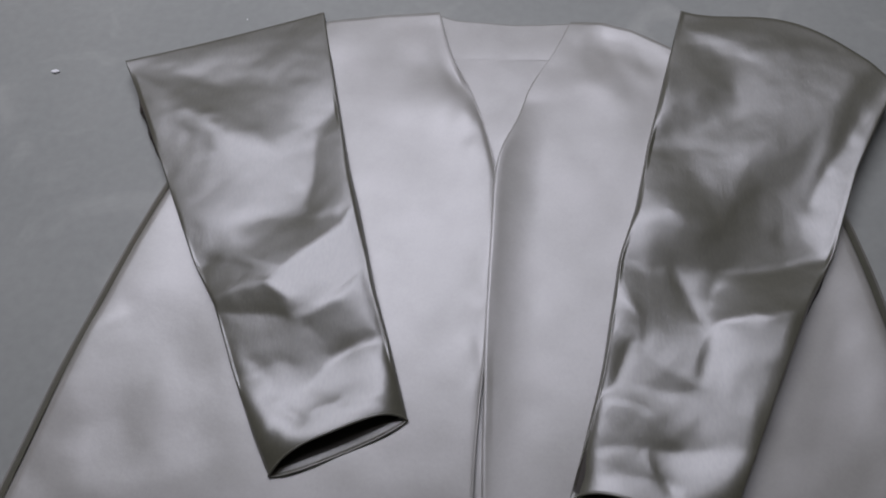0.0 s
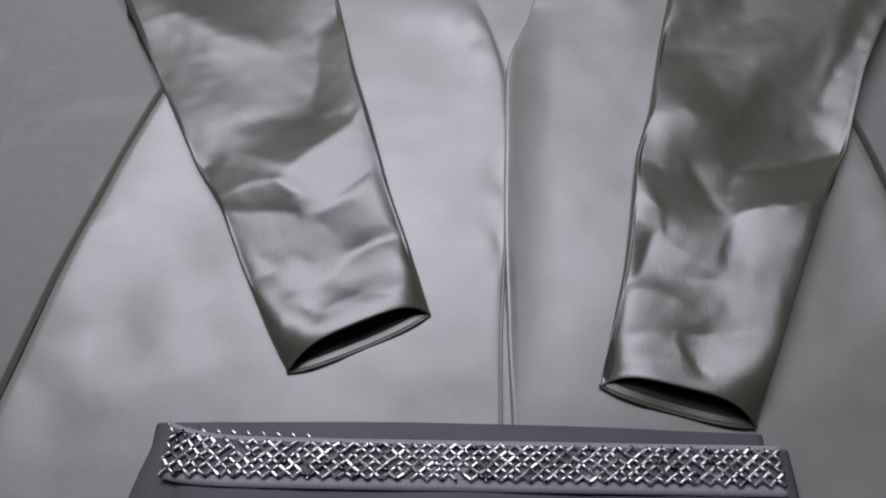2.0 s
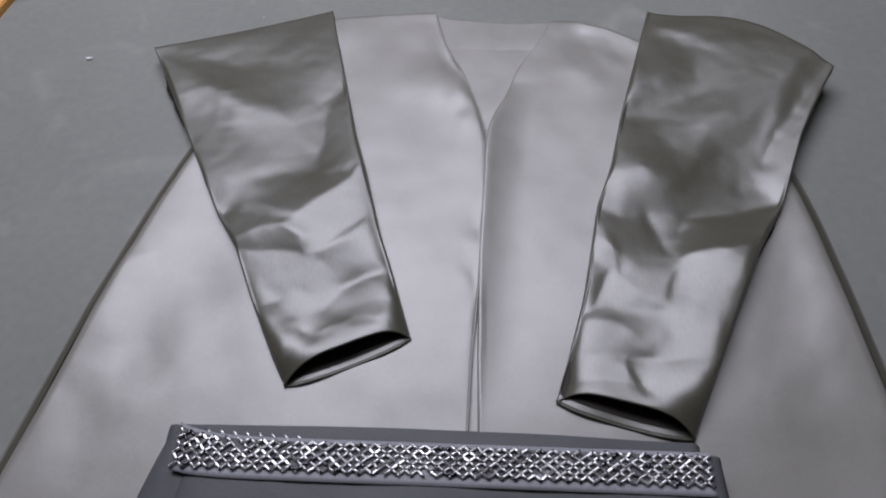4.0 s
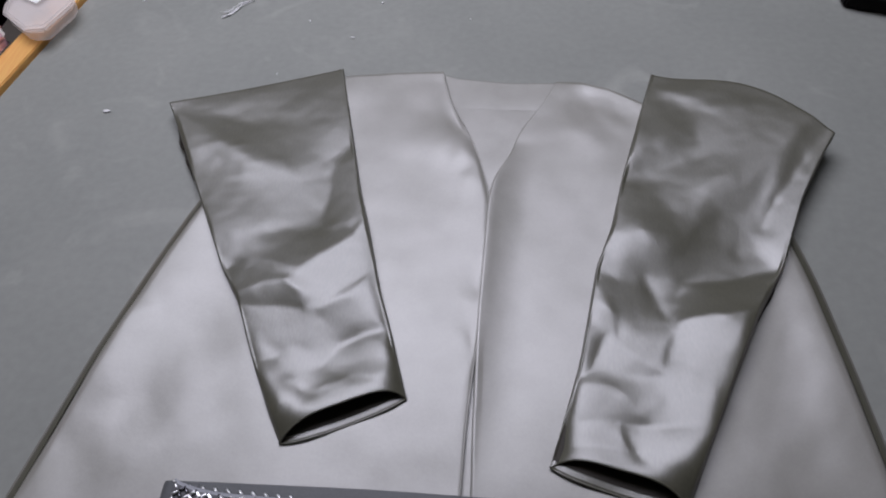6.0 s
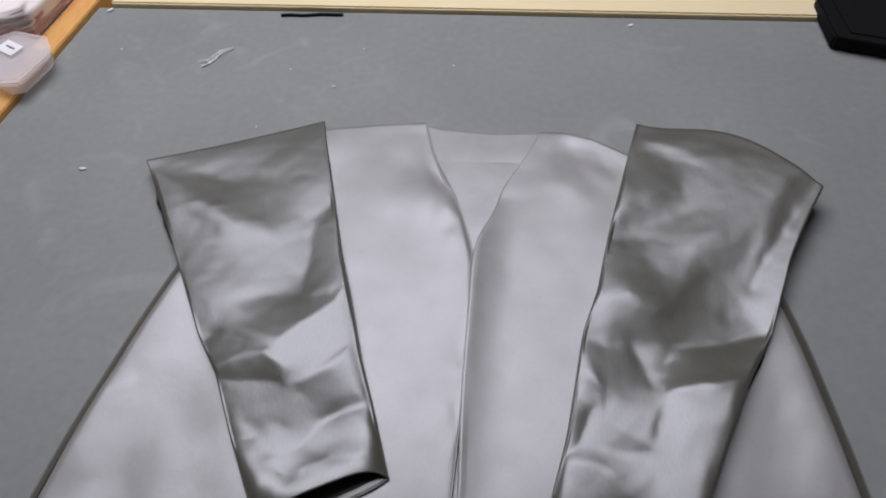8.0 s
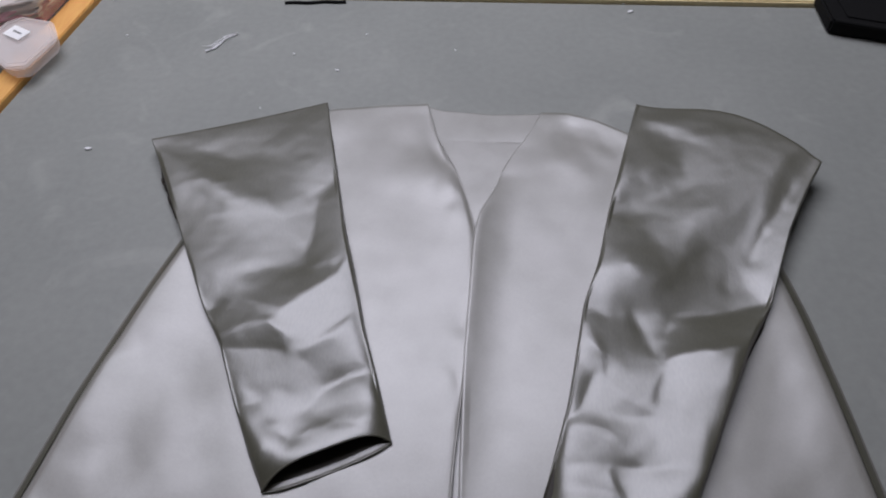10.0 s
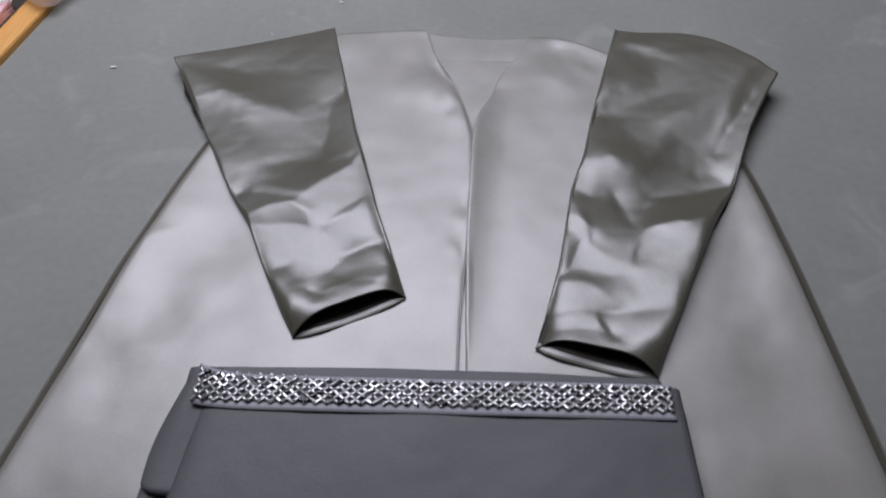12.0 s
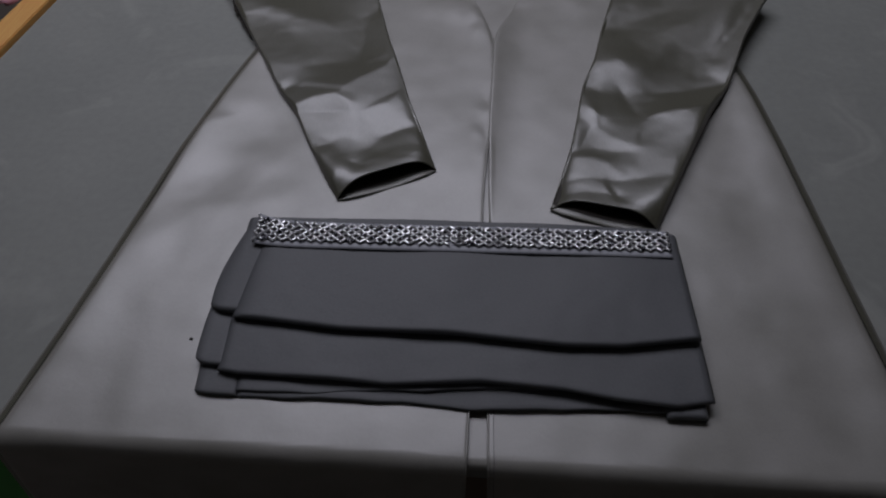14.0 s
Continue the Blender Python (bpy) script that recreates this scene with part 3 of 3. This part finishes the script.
def coat():
    c = thing("satin_coat", "long grey satin coat laid flat, sleeves folded over the front", "coat")
    sheet("back_panel", body_left, body_right, lambda x: shoulder(x) - 0.001, 0.0012, BODY, c, 2.0, wave=0.0003, cols=60, rows=160, low=-0.862)
    facing_top = lambda x: shoulder(x) - 0.003
    u, v = np.meshgrid(np.linspace(0, 1, 40), np.linspace(0, 1, 20))
    x = (-0.072 + 0.02 * v) * (1 - u) + (0.087 - 0.02 * v) * u
    y = facing_top(x) * (1 - v) - (0.065 + 0.002 * u) * v
    z = 0.0026 - 0.0004 * v ** 5 + 0.0003 * ripple(x, y, 30, 8.0)
    smooth(part("neck_facing", (np.stack([x, y, z], -1).reshape(-1, 3).tolist(), grid_faces(20, 40)), BODY, c))
    # strips of the darker satin put in as shade on the rolled sides
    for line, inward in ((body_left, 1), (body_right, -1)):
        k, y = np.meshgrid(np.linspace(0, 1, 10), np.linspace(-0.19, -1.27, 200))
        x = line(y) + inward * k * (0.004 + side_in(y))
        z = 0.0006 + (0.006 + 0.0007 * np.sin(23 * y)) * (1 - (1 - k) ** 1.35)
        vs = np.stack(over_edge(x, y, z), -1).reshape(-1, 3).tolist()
        smooth(part("side_shade_strip", (vs, grid_faces(200, 10)), SATIN, c, "dark strip standing for the shade on the coat's rolled side"))
    sheet("front_panel", edge_right, lambda y: body_right(y) - side_in(y), shoulder, 0.0042, BODY, c, 3.0, DENT_FR, cols=120, roll_right=0.012, label="right front, lying beneath at the centre", shape=right_fall)
    sheet("front_panel", lambda y: body_left(y) + side_in(y), edge_left, shoulder, 0.0052, BODY, c, 4.0, DENT_FL, cols=130, roll_left=0.012, label="left front, lapped over the right", shape=left_roll)
    for side, edge, inset in ((0, edge_left, -0.0006), (1, edge_right, 0.0006)):
        ys = np.linspace(-0.004 if side == 0 else -0.175, -1.2, 220)
        lift = 0.0068 if side == 0 else 0.0058
        xs = edge(ys) + inset
        smooth(part("edge_binding", cord(list(zip(*over_edge(xs, ys, lift + 0 * ys))), 0.0010), BODY, c, "narrow rolled front edge"))
        if side == 1:
            ys = np.linspace(-0.5, -1.2, 200)
            smooth(part("topstitching", cord(list(zip(*over_edge(edge(ys) + 0.006, ys, lift + 0.0001 + 0 * ys))), 0.0003, 5), THREAD, c))
    for shape, label in ((LEFT, "glossy folded sleeve with pressed creases"), (RIGHT, "glossy folded sleeve with a lifted shoulder corner")):
        sleeve(shape["plan"], pressed_relief(shape["patches"], shape["rest"], shape["seed"]), c, label, shape["seed"],
               shape["crown"], shape["corner"], shape["bow"], shape["heel"], shape["gap"])
    return c


coat()


# ---- the folded skirt with its beaded waist ----
def fold_layer(parent, left, right, top, bottom, z0, z1, seed, name="folded_layer", soft=0.010, base=0.35, label="", mat=None):
    """One folded layer of cloth: a soft slab with a rounded front fold."""
    cols, rows = 110, 50
    r = (z1 - z0) / 2
    u, v = np.meshgrid(np.linspace(0, 1, cols), np.linspace(0, 1, rows))
    x = left(v) * (1 - u) + right(v) * u
    y = top(x) * (1 - v) + bottom(x) * v
    z = z1 + 0.0022 * ripple(x, y, 11, seed) + 0.0004 * ripple(x, y, 45, seed + 1)
    span = float(np.mean(right(v) - left(v)))
    side = np.clip(np.minimum(u * span / soft, (1 - u) * span / 0.006), 0, 1)
    z = z0 + (z - z0) * (base + (1 - base) * np.sqrt(1 - (1 - side) ** 2))
    X, Y, Z = [x], [y], [z]
    steps = 8
    for k in range(1, steps + 1):
        w = math.pi * k / steps
        zz = z0 + (z[-1] - z0) * (0.5 + 0.5 * math.cos(w))
        X.append(x[-1:]), Y.append(y[-1:] - r * math.sin(w)), Z.append(zz[None])
    X.append(x[:1]), Y.append(y[:1]), Z.append(z[:1] * 0 + z0)
    X, Y, Z = (np.concatenate(q, 0) for q in (X, Y, Z))
    vs = np.stack([X, Y, Z], -1).reshape(-1, 3).tolist()
    ob = smooth(part(name, (vs, grid_faces(X.shape[0], cols)), mat or CREPE, parent, label))
    m = ob.modifiers.new("cloth", "SOLIDIFY")
    m.thickness, m.offset = 0.0005, -1
    return ob


def flat(v):
    return lambda q: v + 0 * q


def band_y(x):
    u = (x + 0.264) / 0.458
    return -0.600 + 0.012 * np.exp(-u / 0.05)


def bead_mesh(name, length, radius, sides, mat):
    """A bugle along x, or a round bead when it has no length."""
    bm = bmesh.new()
    if length:
        rings = [(-length / 2, 0.75), (-length / 2 + 0.0004, 1), (length / 2 - 0.0004, 1), (length / 2, 0.75)]
    else:
        rings = [(-radius * 0.9, 0.4), (-radius * 0.4, 0.92), (radius * 0.4, 0.92), (radius * 0.9, 0.4)]
    loops = [[bm.verts.new((x, radius * f * math.cos(2 * math.pi * k / sides), radius * f * math.sin(2 * math.pi * k / sides))) for k in range(sides)] for x, f in rings]
    for a, b in zip(loops, loops[1:]):
        for k in range(sides):
            bm.faces.new((a[k], a[(k + 1) % sides], b[(k + 1) % sides], b[k]))
    bm.faces.new(loops[0][::-1]), bm.faces.new(loops[-1])
    me = bpy.data.meshes.new(name)
    bm.to_mesh(me)
    bm.free()
    for p in me.polygons:
        p.use_smooth = True
    me.materials.append(mat)
    return me


def skirt():
    s = thing("folded_skirt", "folded slate-grey crepe skirt with a silver beaded waistband", "skirt")
    s.location.z = 0.0025
    # lowest layers first
    fold_layer(s, lambda v: -0.288 - 0.007 * np.sin(v * 3.1) ** 2 * v, flat(-0.246), flat(-0.62), lambda x: -0.800 + 0.010 * np.exp(-(x + 0.294) / 0.007), 0.0052, 0.0095, 1.0)
    fold_layer(s, flat(-0.246), flat(0.19), flat(-0.62), lambda x: -0.801 - 0.005 * np.exp(-((x - 0.0) / 0.06) ** 2) + 0.0006 * np.sin(70 * x) + 0.0003 * np.sin(143 * x + 1), 0.0052, 0.0080, 2.0)
    fold_layer(s, flat(-0.247), flat(0.2), flat(-0.62), lambda x: -0.797 + 0.014 * np.clip((x + 0.2) / 0.25, 0, 1) + 0.0008 * np.sin(58 * x + 2) + 0.0005 * np.sin(121 * x), 0.0084, 0.0108, 3.0)
    fold_layer(s, lambda v: -0.282 - 0.013 * np.sin(v * 1.9), flat(-0.262), flat(-0.62), lambda x: -0.771 + 0.011 * np.exp(-(x + 0.295) / 0.006), 0.0105, 0.0155, 4.0)
    fold_layer(s, lambda v: -0.268 + 0 * v, lambda v: 0.207 + 0.006 * v, flat(-0.62),
               lambda x: np.interp(x, [-0.27, -0.247, -0.146, -0.1, -0.008, 0.073, 0.126, 0.178, 0.215], [-0.776, -0.780, -0.783, -0.786, -0.780, -0.785, -0.794, -0.799, -0.792]), 0.0130, 0.0185, 5.0)
    fold_layer(s, lambda v: -0.272 - 0.021 * np.sin(v * 1.75), lambda v: -0.240 + 0 * v, flat(-0.588), lambda x: -0.710 + 0.013 * np.exp(-(x + 0.294) / 0.007), 0.0165, 0.0245, 6.0, soft=0.018, base=0.2)
    fold_layer(s, lambda v: -0.252 - 0.012 * v, lambda v: 0.203 + 0.006 * v, flat(-0.600),
               lambda x: np.interp(x, [-0.27, -0.262, -0.152, -0.038, 0.074, 0.13, 0.215], [-0.716, -0.719, -0.730, -0.732, -0.741, -0.740, -0.728]), 0.0215, 0.0285, 7.0, soft=0.026, base=0.15)
    fold_layer(s, flat(0.168), flat(0.206), flat(-0.74), flat(-0.806), 0.005, 0.0125, 9.0)
    # back of the waist, standing a little behind the front
    fold_layer(s, flat(-0.279), flat(0.19), lambda x: -0.587 + 0.004 * np.sin((x + 0.28) * 7), flat(-0.605), 0.008, 0.022, 8.0, "waist_back")
    x = np.linspace(-0.263, 0.194, 120)[None, :]
    v = np.linspace(0, 1, 10)[:, None]
    x, v = x + 0 * v, v + 0 * x
    y = (band_y(x) + 0.002) * (1 - v) + (-0.6345 + 0.006 * np.exp(-(x + 0.263) / 0.02)) * v
    z = 0.0298 + 0.0005 * ripple(x, y, 25, 3.3)
    band = part("waistband", (np.stack([x, y, z], -1).reshape(-1, 3).tolist(), grid_faces(10, 120)), TULLE, s, "pale ribbon sewn with silver beads")
    smooth(band)
    m = band.modifiers.new("cloth", "SOLIDIFY")
    m.thickness, m.offset = 0.001, -1
    y = (band_y(x) - 0.0012) * (1 - v) + (-0.6265 + 0.004 * np.exp(-(x + 0.263) / 0.02)) * v
    z = 0.0311 + 0.0003 * ripple(x, y, 60, 5.3)
    smooth(part("bead_net", (np.stack([x, y, z], -1).reshape(-1, 3).tolist(), grid_faces(10, 120)), NET, band, "dark net under the beads"))
    return s, band


the_skirt, the_band = skirt()


# ---- things lying about ----
def lint(x, y, size, seed, turn=0.0):
    rng = random.Random(seed)
    bm = bmesh.new()
    bmesh.ops.create_icosphere(bm, subdivisions=2, radius=size)
    for p in bm.verts:
        p.co = Vector((p.co.x * 1.5, p.co.y * 0.8, p.co.z * 0.4)) * rng.uniform(0.7, 1.25)
        p.co.rotate(Euler((0, 0, turn)))
        p.co += Vector((x, y, size * 0.4))
    return smooth(tagged(part("lint_speck", bm, WHITE, None), "small white scrap of lint on the table", "lint", "scraps of lint on the table"))


for n, (x, y, size) in enumerate(((-0.526, -0.085, 0.0034), (-0.178, 0.170, 0.0018), (-0.282, 0.122, 0.0018), (-0.211, 0.084, 0.0022), (0.226, 0.227, 0.0032),
                                  (0.217, 0.250, 0.0017), (-0.04, 0.132, 0.0014), (-0.559, 0.170, 0.0016), (-0.612, 0.27, 0.004), (-0.307, 0.0, 0.001))):
    lint(x, y, size, n, n * 0.9)


def thread_tangle():
    rng = random.Random(5)
    t = thing("thread_tangle", "tangle of loose white thread on the table", "thread")
    spine = [Vector((x, y, 0.001)) for x, y in [(-0.38, 0.171), (-0.397, 0.162), (-0.402, 0.147), (-0.41, 0.135), (-0.417, 0.128)]]
    for n in range(9):
        # the strands lie together at one end and part at the other
        spread = 0.0016 if n < 5 else 0.006
        last = 5 if n % 3 else 4
        off = [Vector((rng.uniform(-spread, spread) * (0.3 + 0.35 * k), rng.uniform(-spread, spread) * (0.3 + 0.35 * k), 0.0003 * n)) for k in range(last)]
        knots = [a + b for a, b in zip(spine, off)]
        pts = [knots[k].lerp(knots[k + 1], q / 5) for k in range(last - 1) for q in range(5)] + [knots[-1]]
        smooth(part("thread", cord(pts, 0.0009 if n < 3 else 0.0004, 5), WHITE, t))


thread_tangle()
pts = [(-0.322 + 0.1 * k / 12, 0.2535 + 0.0025 * k / 12 + 0.001 * math.sin(k), 0.002) for k in range(13)]
smooth(tagged(part("cord_scrap", cord(pts, 0.0026, 8), BLACK, None), "short piece of black cord lying on the table", "cord"))
smooth(tagged(part("dark_fleck", cord([(-0.3095, -0.739, 0.008), (-0.3065, -0.7385, 0.008)], 0.0012), THREAD, None), "tiny dark fleck of fluff on the coat", "lint"))


def plastic_box():
    b = thing("plastic_box", "small frosted plastic box with a white label", "box")
    b.matrix_world = pose(-0.69, 0.11, 0.0095)
    plan = [(0.006, -0.066), (0.034, -0.062), (0.054, 0.004), (0.048, 0.02), (0.03, 0.048), (-0.026, 0.062), (-0.046, 0.048), (-0.056, 0.0), (-0.048, -0.024)]
    smooth(part("tray", prism([(x * 0.93, y * 0.93) for x, y in plan], 0, 0.02, 0.004), FROST, b), 80)
    lid = smooth(part("lid", prism(plan, 0.0202, 0.025, 0.002), FROST, b), 60)
    smooth(part("rim", cord([(x * 0.86, y * 0.86, 0.0256) for x, y in plan + plan[:1]], 0.0007, 6), FROST, lid))
    turn = Euler((0, 0, radians(-28)))
    lab = part("label", box(bmesh.new(), (-0.032, 0.006, 0.0253), (0.004, 0.03, 0.0259), 0, turn), PAPER, b, "white paper label")
    part("print_bar", box(bmesh.new(), (-0.022, 0.017, 0.026), (-0.004, 0.02, 0.0262), 0, turn), THREAD, lab)


def bundle():
    """A soft crumpled bundle in thin film, beyond the table's edging."""
    t = thing("wrapped_bundle", "crumpled bundle of pale cloth in pink plastic film", "bundle")
    rng = random.Random(3)
    for name, mat, c, s, seed in (("cloth", CREAM, (-0.81, 0.27, 0.03), (0.13, 0.30, 0.05), 1.0), ("film", PINK, (-0.81, 0.22, 0.014), (0.135, 0.36, 0.036), 4.0)):
        bm = bmesh.new()
        bmesh.ops.create_icosphere(bm, subdivisions=5, radius=1.0)
        for v in bm.verts:
            k = 1 + 0.22 * noise.noise(v.co * 2.2 + Vector((seed, 0, 0))) + 0.10 * abs(noise.noise(v.co * 6 + Vector((0, seed, 0))))
            v.co = Vector((v.co.x * s[0] * k + c[0], v.co.y * s[1] * k + c[1], max(v.co.z * s[2] * k + c[2], 0.0105)))
            # pressed against the edging
            v.co.x = min(v.co.x, left_x(v.co.y) - 0.046 + 0.1 * v.co.z, -0.75 + 4 * max(abs(v.co.y - 0.11) - 0.055, 0))
        smooth(part(name, bm, mat, t))


def black_bag():
    b = thing("black_bag", "black leatherette bag lying at the table's back edge", "bag")
    b.matrix_world = pose(0.503, 0.170, 0.0, 0, 0, -17)
    plan = [(0, 0), (0.3, 0), (0.3, 0.16), (-0.012, 0.16), (-0.03, 0.09)]
    smooth(part("body", prism(plan, 0.001, 0.024, 0.003), BLACK, b), 50)
    smooth(part("piping", cord([(0.004, 0.002, 0.022), (0.1, 0.0, 0.022), (0.29, 0.002, 0.022)], 0.003, 8), BLACK, b))
    smooth(part("flap", prism([(0.02, 0.012), (0.28, 0.012), (0.28, 0.15), (0.005, 0.15), (-0.01, 0.09)], 0.0242, 0.026, 0.0006), BLACK, b), 50)


plastic_box()
bundle()
black_bag()


# ---- the beads, last ----
def beads(band):
    rng = random.Random(9)
    bugle = [bead_mesh("bugle_bead", 0.0056, 0.00125, 7, m) for m in (SILVER, SILVER_DARK)]
    ball = [bead_mesh("round_bead", 0, 0.0013, 8, m) for m in (SILVER, SILVER_DARK)]
    columns, rows, x0, x1 = 42, 6, -0.262, 0.192
    step = (x1 - x0) / columns

    def node(i, j):
        # a lattice of small diamonds, each second node row set half a step aside
        x = x0 + step * (i + (0.5 if j % 2 else 0.0))
        top, low = float(band_y(np.float64(x))) - 0.0012, -0.6268
        return Vector((x + rng.uniform(-0.0004, 0.0004), top + (low - top) * j / rows + rng.uniform(-0.0004, 0.0004), 0.0326 + rng.uniform(0, 0.0006)))

    nodes = {(i, j): node(i, j) for j in range(rows + 1) for i in range(columns + (0 if j % 2 else 1))}
    count, rest_v, rest_f = 0, [], []
    for (i, j), p in nodes.items():
        if rng.random() < 0.93:
            ob = new("round_bead", ball[rng.random() < 0.5])
            ob.matrix_world, ob.parent = Matrix.Translation(p), band
        for q in ([(i, j + 1), (i + 1, j + 1)] if j % 2 else [(i - 1, j + 1), (i, j + 1)]):
            if q not in nodes or rng.random() < 0.025:
                continue
            a, b = p, nodes[q]
            m = Matrix.Translation((a + b) / 2 + Vector((0, 0, rng.uniform(-0.0003, 0.0005)))) @ (b - a).to_track_quat("X", "Z").to_matrix().to_4x4() @ Euler((rng.uniform(0, 1), 0, 0)).to_matrix().to_4x4()
            count += 1
            if count % 8 < 5:
                ob = new("bugle_bead", bugle[rng.random() < 0.1])
                ob.matrix_world, ob.parent = m, band
            else:
                off = len(rest_v)
                rest_v += [tuple(m @ v.co) for v in bugle[0].vertices]
                rest_f += [tuple(off + k for k in f.vertices) for f in bugle[0].polygons]
    ob = part("bead_filling", (rest_v, rest_f), SILVER, band, "silver glass bugle beads")
    tagged(ob, kind="stuff")
    # beads of the back of the waist that show past the front's dipped edge
    for k in range(9):
        x = -0.249 + 0.0115 * k
        ob = new("bugle_bead", bugle[0])
        ob.matrix_world = pose(x, -0.5925 - 0.0004 * k, 0.0245, 0, 0, -45)
        ob.parent = the_skirt


beads(the_band)
